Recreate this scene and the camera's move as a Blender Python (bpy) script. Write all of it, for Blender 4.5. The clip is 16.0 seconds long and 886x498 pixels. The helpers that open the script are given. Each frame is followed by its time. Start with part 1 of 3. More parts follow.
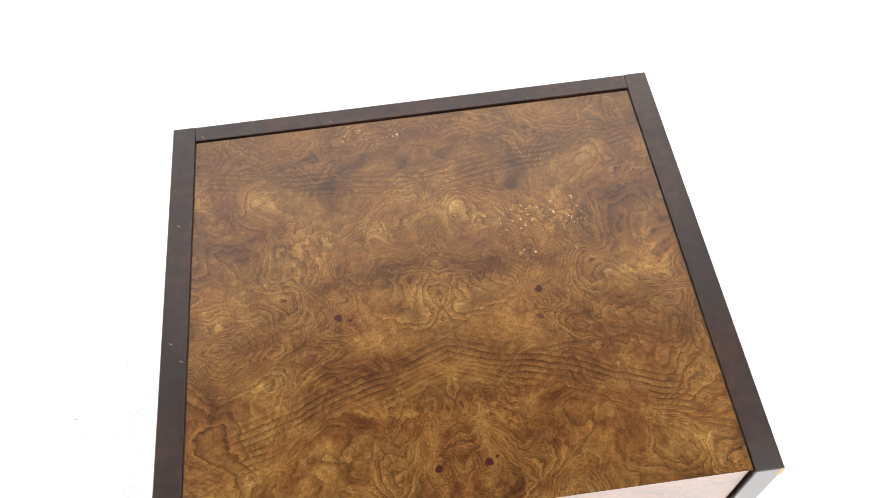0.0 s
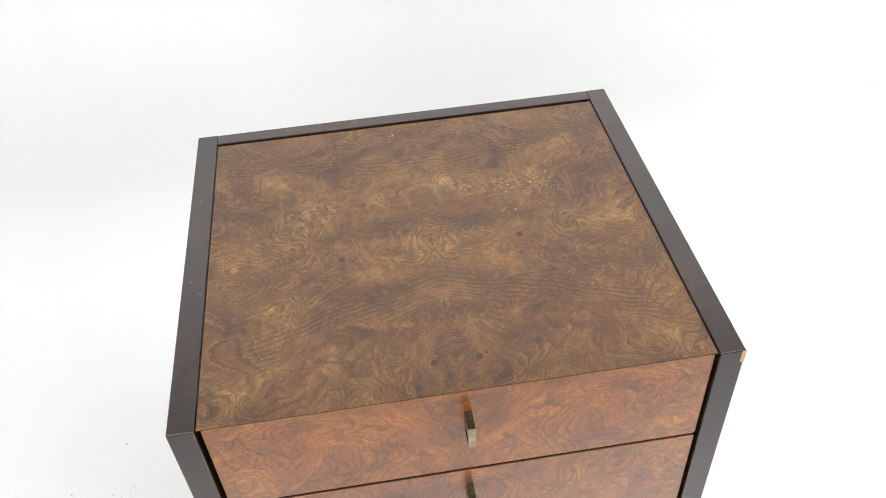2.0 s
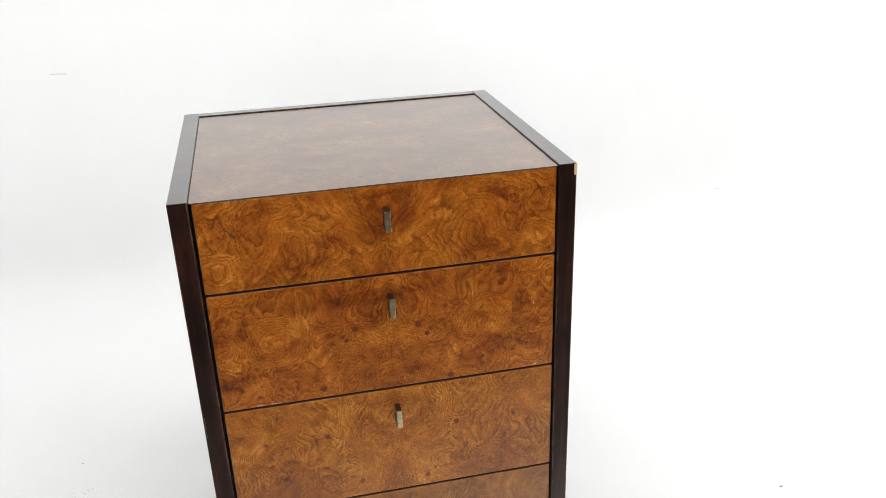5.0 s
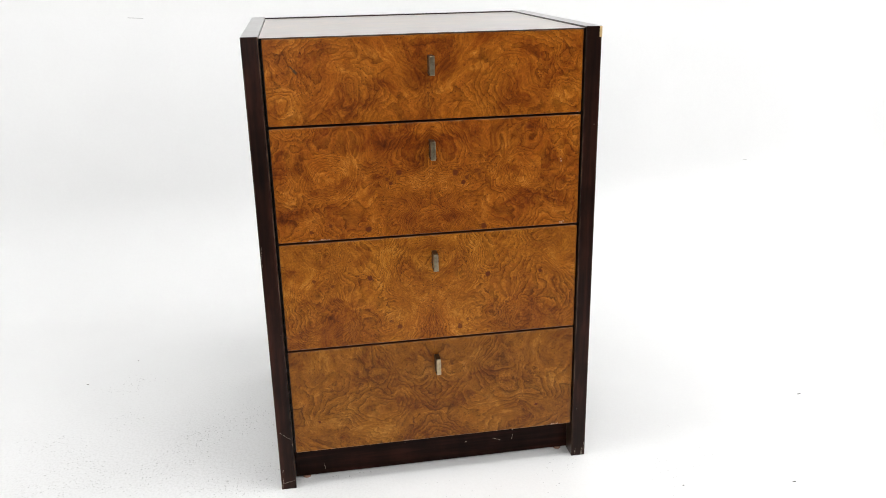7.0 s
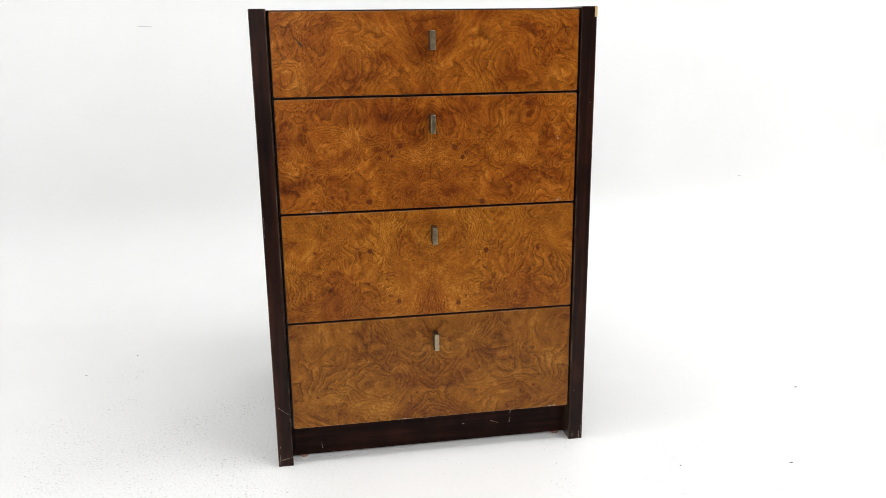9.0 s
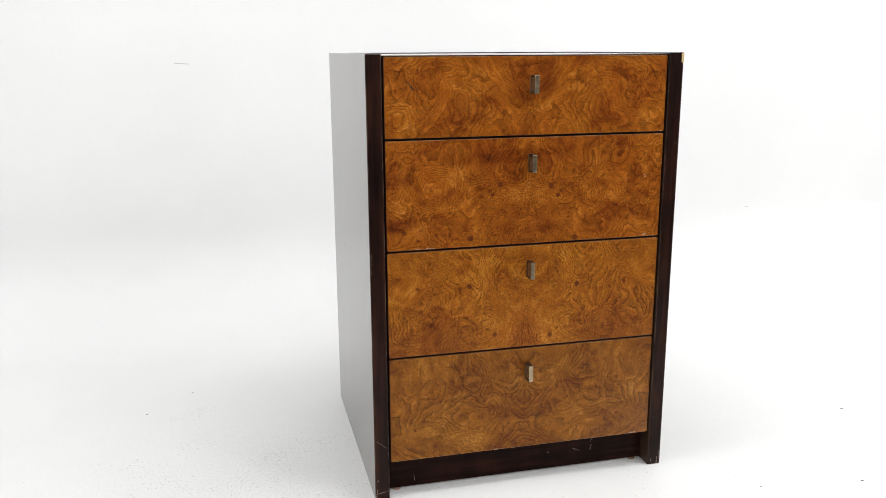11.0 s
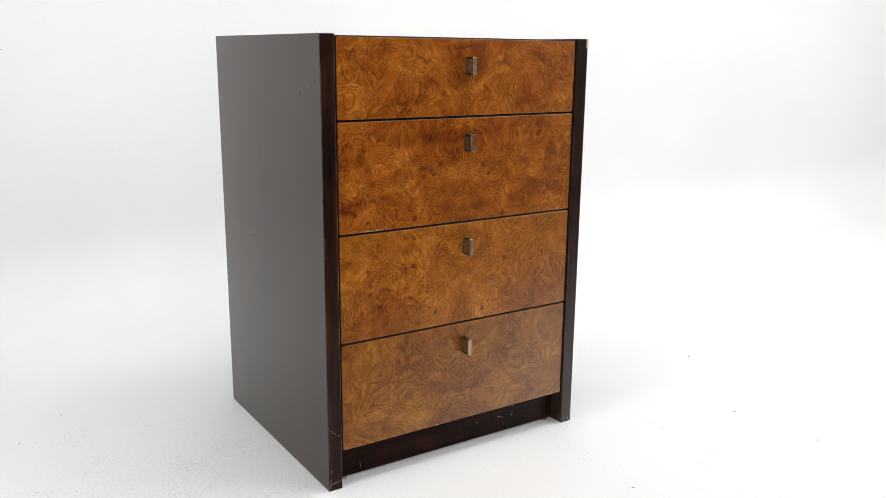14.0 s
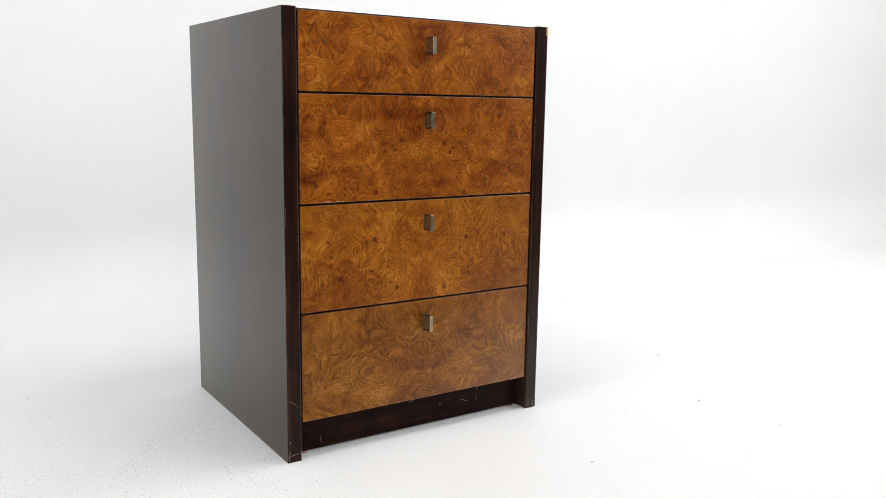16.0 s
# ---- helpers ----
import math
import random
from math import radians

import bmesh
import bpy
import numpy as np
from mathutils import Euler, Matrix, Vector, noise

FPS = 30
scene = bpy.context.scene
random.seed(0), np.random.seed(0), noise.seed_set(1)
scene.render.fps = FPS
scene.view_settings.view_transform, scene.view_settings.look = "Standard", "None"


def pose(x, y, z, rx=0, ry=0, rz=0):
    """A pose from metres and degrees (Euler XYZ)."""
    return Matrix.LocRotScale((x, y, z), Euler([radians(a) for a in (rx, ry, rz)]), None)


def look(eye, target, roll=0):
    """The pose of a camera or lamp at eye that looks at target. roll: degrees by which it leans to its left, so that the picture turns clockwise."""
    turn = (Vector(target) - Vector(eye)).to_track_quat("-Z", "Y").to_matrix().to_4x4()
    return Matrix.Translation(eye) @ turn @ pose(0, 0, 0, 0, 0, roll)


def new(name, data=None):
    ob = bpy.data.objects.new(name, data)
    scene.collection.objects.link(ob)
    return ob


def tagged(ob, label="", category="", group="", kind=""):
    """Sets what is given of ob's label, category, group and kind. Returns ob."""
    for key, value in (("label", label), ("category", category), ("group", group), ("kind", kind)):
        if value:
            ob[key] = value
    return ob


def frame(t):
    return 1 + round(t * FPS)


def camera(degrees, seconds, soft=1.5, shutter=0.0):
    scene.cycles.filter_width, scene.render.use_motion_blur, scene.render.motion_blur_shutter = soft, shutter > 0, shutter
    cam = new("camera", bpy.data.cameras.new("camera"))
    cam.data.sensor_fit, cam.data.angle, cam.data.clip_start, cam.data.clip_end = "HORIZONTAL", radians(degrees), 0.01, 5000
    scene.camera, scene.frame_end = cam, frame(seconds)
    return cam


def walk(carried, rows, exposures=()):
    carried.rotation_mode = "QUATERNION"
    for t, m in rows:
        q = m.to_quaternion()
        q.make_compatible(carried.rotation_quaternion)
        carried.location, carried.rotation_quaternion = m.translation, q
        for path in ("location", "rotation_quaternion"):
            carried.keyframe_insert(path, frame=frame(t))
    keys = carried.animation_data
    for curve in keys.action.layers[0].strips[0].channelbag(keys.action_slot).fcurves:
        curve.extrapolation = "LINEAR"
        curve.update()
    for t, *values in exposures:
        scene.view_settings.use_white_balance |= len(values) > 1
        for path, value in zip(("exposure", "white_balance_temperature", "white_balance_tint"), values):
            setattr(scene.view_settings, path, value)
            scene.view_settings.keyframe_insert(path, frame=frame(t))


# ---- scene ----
cam = camera(55.5, 16.0, soft=0.4)
PATH = [
    (0, (-0.021, -0.2, 1.531), (0.05, 0.873, -0.155), -4.2),
    (0.5, (-0.016, -0.266, 1.544), (0.086, 0.954, -0.037), -3.7),
    (1, (-0.023, -0.364, 1.517), (0.098, 0.961, 0.023), -3.3),
    (1.5, (-0.041, -0.43, 1.474), (0.089, 0.962, 0.044), -3.1),
    (2, (-0.065, -0.493, 1.432), (0.093, 0.968, 0.075), -3.5),
    (2.5, (-0.076, -0.597, 1.392), (0.162, 0.947, 0.144), -3.5),
    (3, (-0.082, -0.68, 1.36), (0.243, 0.966, 0.271), -2.8),
    (3.5, (-0.09, -0.793, 1.317), (0.267, 0.898, 0.31), -2.3),
    (3.7, (-0.103, -0.829, 1.306), (0.262, 0.877, 0.328), -2.2),
    (5.8, (-0.163, -1.205, 1.035), (0.212, 0.627, 0.327), -1.4),
    (6, (-0.167, -1.229, 1.007), (0.196, 0.613, 0.317), -1.3),
    (6.5, (-0.187, -1.268, 0.942), (0.145, 0.589, 0.278), -1.2),
    (7, (-0.206, -1.314, 0.889), (0.112, 0.551, 0.239), -1.1),
    (7.5, (-0.213, -1.344, 0.858), (0.096, 0.525, 0.217), -1.0),
    (8, (-0.216, -1.354, 0.825), (0.092, 0.519, 0.197), -0.8),
    (8.5, (-0.205, -1.368, 0.788), (0.095, 0.52, 0.199), -0.7),
    (9, (-0.219, -1.376, 0.768), (0.11, 0.525, 0.24), -0.6),
    (9.5, (-0.251, -1.389, 0.765), (0.104, 0.516, 0.271), -0.5),
    (10, (-0.321, -1.401, 0.777), (0.066, 0.504, 0.309), -0.4),
    (10.2, (-0.351, -1.402, 0.798), (0.037, 0.503, 0.329), -0.4),
    (12.3, (-0.729, -1.242, 0.781), (0.084, 0.528, 0.327), -0.0),
    (12.5, (-0.753, -1.232, 0.779), (0.118, 0.51, 0.322), 0.0),
    (13, (-0.795, -1.224, 0.769), (0.184, 0.46, 0.314), 0.2),
    (13.5, (-0.837, -1.225, 0.761), (0.211, 0.417, 0.308), 0.4),
    (14, (-0.862, -1.233, 0.758), (0.212, 0.391, 0.303), 0.6),
    (14.5, (-0.856, -1.235, 0.738), (0.226, 0.386, 0.287), 0.6),
    (15, (-0.852, -1.248, 0.68), (0.229, 0.371, 0.224), 0.7),
    (15.5, (-0.849, -1.287, 0.642), (0.233, 0.342, 0.221), 0.8),
    (16, (-0.836, -1.317, 0.626), (0.256, 0.325, 0.294), 0.9),
]
walk(cam, [(t, look(eye, target, roll)) for t, eye, target, roll in PATH],
     exposures=((0, 0.13), (1, -0.16), (2, -0.20), (2.5, -0.23), (3, -0.28), (3.5, -0.29), (6, -0.30), (7, -0.31), (10, -0.33), (12.5, -0.37), (16, -0.42)))

# ---- world, lamps, exposure ----
scene.view_settings.exposure = 0.0
world = bpy.data.worlds.new("studio_world")
scene.world = world
world.use_nodes = True
world.node_tree.nodes["Background"].inputs[0].default_value = (0.9, 0.95, 1.0, 1)
world.node_tree.nodes["Background"].inputs[1].default_value = 0.05


def added_lamp(name, eye, target, width, height, watts, colour=(1, 1, 1)):
    lamp = bpy.data.lights.new(name, "AREA")
    lamp.shape, lamp.size, lamp.size_y, lamp.energy, lamp.color = "RECTANGLE", width, height, watts, colour
    ob = new(name, lamp)
    ob.matrix_world = look(eye, target)
    return ob


# unseen area lamps, added and placed freely to brighten chest, floor and walls
added_lamp("key_added", (2.6, -1.4, 2.5), (1.1, 0.9, 0.9), 3.0, 2.2, 49)
added_lamp("overhead_added", (0.9, -1.1, 2.95), (0.7, -0.6, 0), 3.4, 1.6, 56)
added_lamp("backdrop_added", (0.5, -0.15, 2.85), (0.5, 1.1, 0.6), 5.6, 0.6, 90)
added_lamp("left_added", (-1.9, -3.0, 1.5), (-1.8, 1.1, 0.5), 3.2, 2.2, 72)
added_lamp("right_added", (3.4, -3.0, 2.5), (2.8, 1.1, 1.3), 2.0, 1.6, 58)

HALF, DEEP, TALL, THICK = 0.2815, 0.487, 0.7855, 0.0262
FACE, TOP = 0.004, 0.7830


# ---- materials ----
class Nodes:
    """Short forms for building a node tree: numbers or sockets go in, sockets come out."""

    def __init__(self, name):
        self.mat = bpy.data.materials.new(name)
        self.mat.use_nodes = True
        self.tree = self.mat.node_tree
        self.bsdf = self.tree.nodes["Principled BSDF"]

    def put(self, socket, value):
        if isinstance(value, bpy.types.NodeSocket):
            self.tree.links.new(value, socket)
        else:
            socket.default_value = value

    def math(self, op, a, b=0.0, c=0.0, clamp=False):
        n = self.tree.nodes.new("ShaderNodeMath")
        n.operation, n.use_clamp = op, clamp
        for k, v in enumerate((a, b, c)):
            self.put(n.inputs[k], v)
        return n.outputs[0]

    def add(self, a, b):
        return self.math("ADD", a, b)

    def sub(self, a, b):
        return self.math("SUBTRACT", a, b)

    def mul(self, a, b):
        return self.math("MULTIPLY", a, b)

    def vec(self, op, a, b=(0, 0, 0)):
        n = self.tree.nodes.new("ShaderNodeVectorMath")
        n.operation = op
        self.put(n.inputs[0], a)
        if op == "SCALE":
            self.put(n.inputs[3], b)
        else:
            self.put(n.inputs[1], b)
        return n.outputs[1] if op in ("DISTANCE", "LENGTH", "DOT_PRODUCT") else n.outputs[0]

    def here(self):
        return self.tree.nodes.new("ShaderNodeTexCoord").outputs["Object"]

    def split(self, v):
        n = self.tree.nodes.new("ShaderNodeSeparateXYZ")
        self.put(n.inputs[0], v)
        return n.outputs

    def join(self, x, y, z):
        n = self.tree.nodes.new("ShaderNodeCombineXYZ")
        for k, v in enumerate((x, y, z)):
            self.put(n.inputs[k], v)
        return n.outputs[0]

    def noise(self, v, scale, detail=2.0, rough=0.5, distort=0.0, colour=False):
        n = self.tree.nodes.new("ShaderNodeTexNoise")
        for k, x in (("Vector", v), ("Scale", scale), ("Detail", detail), ("Roughness", rough), ("Distortion", distort)):
            self.put(n.inputs[k], x)
        return n.outputs[1] if colour else n.outputs[0]

    def cells(self, v, scale):
        n = self.tree.nodes.new("ShaderNodeTexVoronoi")
        n.voronoi_dimensions = "2D"
        self.put(n.inputs["Vector"], v)
        self.put(n.inputs["Scale"], scale)
        return n.outputs["Distance"], n.outputs["Color"]

    def span(self, v, a, b, c=0.0, d=1.0, smooth=True):
        n = self.tree.nodes.new("ShaderNodeMapRange")
        n.interpolation_type = "SMOOTHSTEP" if smooth else "LINEAR"
        for k, x in enumerate((v, a, b, c, d)):
            self.put(n.inputs[k], x)
        return n.outputs[0]

    def mix(self, f, a, b, blend="MIX"):
        n = self.tree.nodes.new("ShaderNodeMix")
        n.data_type, n.blend_type = "RGBA", blend
        self.put(n.inputs[0], f)
        self.put(n.inputs[6], a if isinstance(a, bpy.types.NodeSocket) else (*a, 1))
        self.put(n.inputs[7], b if isinstance(b, bpy.types.NodeSocket) else (*b, 1))
        return n.outputs[2]

    def ramp(self, f, stops):
        n = self.tree.nodes.new("ShaderNodeValToRGB")
        e = n.color_ramp.elements
        while len(e) < len(stops):
            e.new(0.5)
        for k, (at, colour) in enumerate(stops):
            e[k].position, e[k].color = at, (*colour, 1)
        self.put(n.inputs[0], f)
        return n.outputs[0]

    def bump(self, height, depth, strength=1.0):
        n = self.tree.nodes.new("ShaderNodeBump")
        self.put(n.inputs["Height"], height)
        n.inputs["Distance"].default_value, n.inputs["Strength"].default_value = depth, strength
        return n.outputs[0]

    def flatter(self, low, high, start=0.22, end=0.39):
        """Gloss that grows as the surface is seen more nearly edge on."""
        w = self.tree.nodes.new("ShaderNodeLayerWeight")
        w.inputs[0].default_value = 0.5
        return self.span(w.outputs["Facing"], start, end, low, high)

    def streak(self, flat, a, b, wide):
        """1 along the line from a to b on the flat plane, 0 off it."""
        (ax, ay), (bx, by) = a, b
        long = math.hypot(bx - ax, by - ay)
        ux, uy = (bx - ax) / long, (by - ay) / long
        x, y, _ = self.split(self.vec("SUBTRACT", flat, ((ax + bx) / 2, (ay + by) / 2, 0)))
        along = self.math("ABSOLUTE", self.add(self.mul(x, ux), self.mul(y, uy)))
        across = self.math("ABSOLUTE", self.add(self.mul(x, -uy), self.mul(y, ux)))
        return self.mul(self.span(along, long / 2, long / 2 * 0.8), self.span(across, wide, wide * 0.4))

    def finish(self, **values):
        for key, value in values.items():
            self.put(self.bsdf.inputs[key.replace("_", " ")], value)
        return self.mat


def burl(name, axes, seed, knots=(), eyes=(), bands=(), scars=(), nicks=(), rim=0.0, chips=(), clouds=(), tone=1.0, gold=1.0, figure=1.0, gloss=(0.28, 0.32), sheen=(0.22, 1.25), rise=(0.15, 0.36), blotch=0.0, ruddy=0.38, knot=1.0, lean=(0.0, 0.0), pitch=44.0, veiled=0.0, amber=(1, 1, 1), coat=(0.35, 0.68)):
    """Book-matched burl veneer, mirrored about x = 0. axes: the two axes of its face.
    knots: x, v, radius, darkness; eyes: x, v, radius, swirl; bands: v, slope, width; scars, nicks: a, b, width; rim:
    the height of a rubbed top edge; chips: x, v, radius, share;
    clouds: x, v, half width, half height, lighter or darker; lean: how the growth lines slant outwards and upwards;
    pitch: how close they lie; sheen: the gloss seen square on and seen flat; rise: between which slants it grows;
    veiled: how much grey of a reflected veil is put into its colour; amber: the warm tint given to its reflections;
    coat: between which slants the wax over it grows."""
    n = Nodes(name)
    xyz = n.split(n.here())
    x, v = xyz[axes[0]], xyz[axes[1]]
    flat = n.join(x, v, 0.0)
    side = n.math("ABSOLUTE", n.add(x, n.mul(n.sub(n.noise(flat, 60, 1), 0.5), 0.0006)))
    p = n.join(side, v, seed)
    own = n.vec("SCALE", n.vec("SUBTRACT", n.noise(flat, 9, 2, colour=True), (0.5, 0.5, 0.5)), 0.035)
    p = n.vec("ADD", p, own)
    w1 = n.vec("SCALE", n.vec("SUBTRACT", n.noise(p, 6.5, 2, colour=True), (0.5, 0.5, 0.5)), 0.13)
    p1 = n.vec("ADD", p, w1)
    w2 = n.vec("SCALE", n.vec("SUBTRACT", n.noise(p1, 26, 3, 0.6, colour=True), (0.5, 0.5, 0.5)), 0.020)
    w3 = n.vec("SCALE", n.vec("SUBTRACT", n.noise(flat, 75, 3, 0.65, colour=True), (0.5, 0.5, 0.5)), 0.011)
    p2 = n.vec("ADD", n.vec("ADD", p1, w2), w3)
    field = n.noise(p2, 6.0, 2.0, 0.5)
    if any(lean):
        across, up, _ = n.split(p2)
        field = n.add(field, n.add(n.mul(across, lean[0]), n.mul(up, lean[1])))
    wobble = n.vec("ADD", flat, n.vec("SCALE", n.vec("SUBTRACT", n.noise(flat, 130, 2, colour=True), (0.5, 0.5, 0.5)), 0.006))
    wide = n.vec("ADD", flat, n.vec("SCALE", n.vec("SUBTRACT", n.noise(flat, 22, 3, 0.6, colour=True), (0.5, 0.5, 0.5)), 0.045))
    drift = n.vec("ADD", wide, n.vec("SCALE", n.vec("SUBTRACT", n.noise(p1, 48, 4, 0.65, colour=True), (0.5, 0.5, 0.5)), 0.045))
    dark = 0.0
    for kx, kv, r, how in knots:
        d = n.vec("DISTANCE", wobble, (kx, kv, 0))
        dark = n.math("MAXIMUM", dark, n.span(d, r * 0.68, r * 1.18, min(1, how * 1.15), 0.0))
        field = n.add(field, n.span(n.vec("DISTANCE", wide, (kx, kv, 0)), 0, r * 4, 0.06, 0.0))
    for ex, ev, r, how in eyes:
        field = n.add(field, n.span(n.vec("DISTANCE", wide, (ex, ev, 0)), 0, r, how, 0.0))
    # growth lines: level lines of the field, each darkening slowly and ending sharply
    saw = n.math("FRACT", n.mul(field, pitch))
    lines = n.math("POWER", saw, 3.6)
    lines = n.mul(lines, n.span(saw, 1.0, 0.92))
    shown = n.span(n.noise(p1, 14, 3, 0.6), 0.34, 0.54, 0.10, 1.0)
    ribbon = n.mul(n.mul(n.span(saw, 0.02, 0.14), n.span(saw, 0.42, 0.18)), shown)
    lines = n.mul(n.mul(lines, shown), n.span(n.noise(p2, 30, 3, 0.6), 0.34, 0.56, 0.45, 1.0))
    fine = n.math("POWER", n.math("FRACT", n.mul(field, 120.0)), 3.0)
    fine = n.mul(fine, n.span(n.noise(p2, 11, 2), 0.44, 0.62))
    for bv, slope, wid in bands:
        s = n.sub(n.add(n.split(n.vec("ADD", n.vec("ADD", flat, n.vec("SCALE", w1, 0.22)), n.vec("SCALE", w2, 0.45)))[1], n.mul(side, slope)), bv)
        m = n.span(n.math("ABSOLUTE", s), wid, wid * 0.3)
        ply = n.math("FRACT", n.mul(n.add(s, n.mul(field, 0.03)), 150.0))
        lines = n.math("MAXIMUM", lines, n.mul(n.mul(n.math("POWER", ply, 2.0), m), n.span(n.noise(p1, 20, 2), 0.35, 0.6)))
    # cloudy tone, then grain
    cloud = n.add(n.mul(n.noise(p2, 13.0, 5, 0.65, 0.8), 0.48), n.mul(n.noise(p2, 60.0, 5, 0.72, 0.6), 0.40))
    cloud = n.add(cloud, n.mul(n.noise(flat, 5.0, 2), 0.13))
    for cx, cv, rx, rv, how in clouds:
        d = n.vec("LENGTH", n.vec("MULTIPLY", n.vec("SUBTRACT", drift, (cx, cv, 0)), (1 / rx, 1 / rv, 0)))
        cloud = n.add(cloud, n.span(d, 0.0, 1.5, how * 0.85, 0.0))
    colour = n.ramp(cloud, (
        (0.30, (0.066 * tone, 0.0130 * tone * gold, 0.0020 * tone * gold)),
        (0.42, (0.180 * tone, 0.0440 * tone * gold, 0.0042 * tone * gold)),
        (0.55, (0.300 * tone, 0.0960 * tone * gold, 0.0088 * tone * gold)),
        (0.70, (0.500 * tone, 0.1980 * tone * gold, 0.0280 * tone * gold))))
    if blotch:
        patchy = n.span(n.noise(n.vec("ADD", p, n.vec("SCALE", w1, 1.2)), 17, 5, 0.65), 0.34, 0.64, 1 - blotch, 1 + blotch * 0.55)
        colour = n.vec("MULTIPLY", colour, n.join(patchy, patchy, patchy))
    redder = n.span(n.noise(p1, 8.5, 4, 0.62), 0.48, 0.66, 0.0, ruddy)
    colour = n.mix(redder, colour, n.mix(1.0, colour, (0.92, 0.70, 0.55), "MULTIPLY"))
    grain = n.noise(p2, 330, 3, 0.65)
    colour = n.mix(n.span(grain, 0.38, 0.66, 0.0, 0.6), colour, n.mix(1.0, colour, (0.48, 0.40, 0.34), "MULTIPLY"))
    colour = n.mix(n.mul(lines, min(0.97, 0.85 * figure)), colour, n.mix(1.0, colour, (0.20, 0.135, 0.10), "MULTIPLY"))
    colour = n.mix(n.mul(ribbon, 0.36 * figure), colour, n.mix(1.0, colour, (1.45, 1.55, 1.7), "MULTIPLY"))
    colour = n.mix(n.mul(fine, 0.62 * figure), colour, n.mix(1.0, colour, (0.34, 0.25, 0.19), "MULTIPLY"))
    # the pale veil of reflected wall, greyed into the base colour
    if veiled:
        green = n.mul(n.split(colour)[1], 1.15)
        colour = n.mix(veiled, colour, n.join(green, green, green))
    # pores in two sizes
    pores = 0.0
    for scale, size, share in ((250, 0.20, 0.55), (130, 0.13, 0.74)):
        d, rnd = n.cells(n.join(x, v, seed), scale)
        some = n.span(n.split(rnd)[0], share, share + 0.05)
        reach = n.mul(n.span(n.split(rnd)[1], 0, 1, 0.45, 1.15, smooth=False), size)
        pores = n.math("MAXIMUM", pores, n.mul(n.span(n.sub(d, reach), 0.0, -0.06), some))
    pores = n.mul(pores, n.span(n.noise(p1, 21, 3, 0.6), 0.40, 0.54))
    colour = n.mix(n.mul(pores, 0.8), colour, (0.050, 0.016, 0.006))
    if knots:
        colour = n.mix(dark, colour, n.mix(n.noise(flat, 420, 2), (0.060 * knot, 0.013 * knot, 0.004), (0.130 * knot, 0.028 * knot, 0.008)))
    # the seam of the two leaves
    seam = n.mul(n.span(n.math("ABSOLUTE", x), 0.0007, 0.0002), n.span(n.noise(flat, 30, 1), 0.4, 0.6))
    colour = n.mix(n.mul(seam, 0.5), colour, (0.06, 0.022, 0.008))
    for a, b, wid in scars:
        colour = n.mix(n.streak(wobble, a, b, wid), colour, (0.070, 0.036, 0.016))
    for a, b, wid in nicks:
        colour = n.mix(n.mul(n.streak(wobble, a, b, wid), n.span(n.noise(flat, 500, 2), 0.44, 0.56, 0.0, 0.7)), colour, (0.58, 0.46, 0.33))
    if rim:
        rubbed = n.mul(n.span(v, rim - 0.0022, rim - 0.0008), n.span(n.noise(n.join(x, 0.0, seed), 38, 5, 0.7), 0.40, 0.62))
        colour = n.mix(n.mul(rubbed, 0.5), colour, (0.36, 0.22, 0.11))
    rough = n.span(n.noise(flat, 14, 4, 0.6), 0.3, 0.75, *gloss)
    gone = 0.0
    for cx, cv, r, share in chips:
        near = n.span(n.vec("DISTANCE", flat, (cx, cv, 0)), r, r * 0.3)
        flakes = n.noise(n.vec("ADD", flat, (cx * 7, cv * 3, 0)), 230, 2.5, 0.55)
        gone = n.math("MAXIMUM", gone, n.span(n.add(flakes, n.mul(near, 0.16)), 0.797 - share, 0.815 - share))
        gone = n.mul(gone, n.span(near, 0.0, 0.02)) if len(chips) == 1 else gone
    if chips:
        colour = n.mix(gone, colour, (0.50, 0.32, 0.13))
        rough = n.add(rough, n.mul(gone, 0.3))
    return n.finish(Base_Color=colour, Roughness=rough, IOR=1.5, Specular_Tint=(*amber, 1), Specular_IOR_Level=n.flatter(*sheen, *rise), Coat_Weight=n.flatter(0.0, 1.0, *coat), Coat_IOR=1.6, Coat_Roughness=0.28)


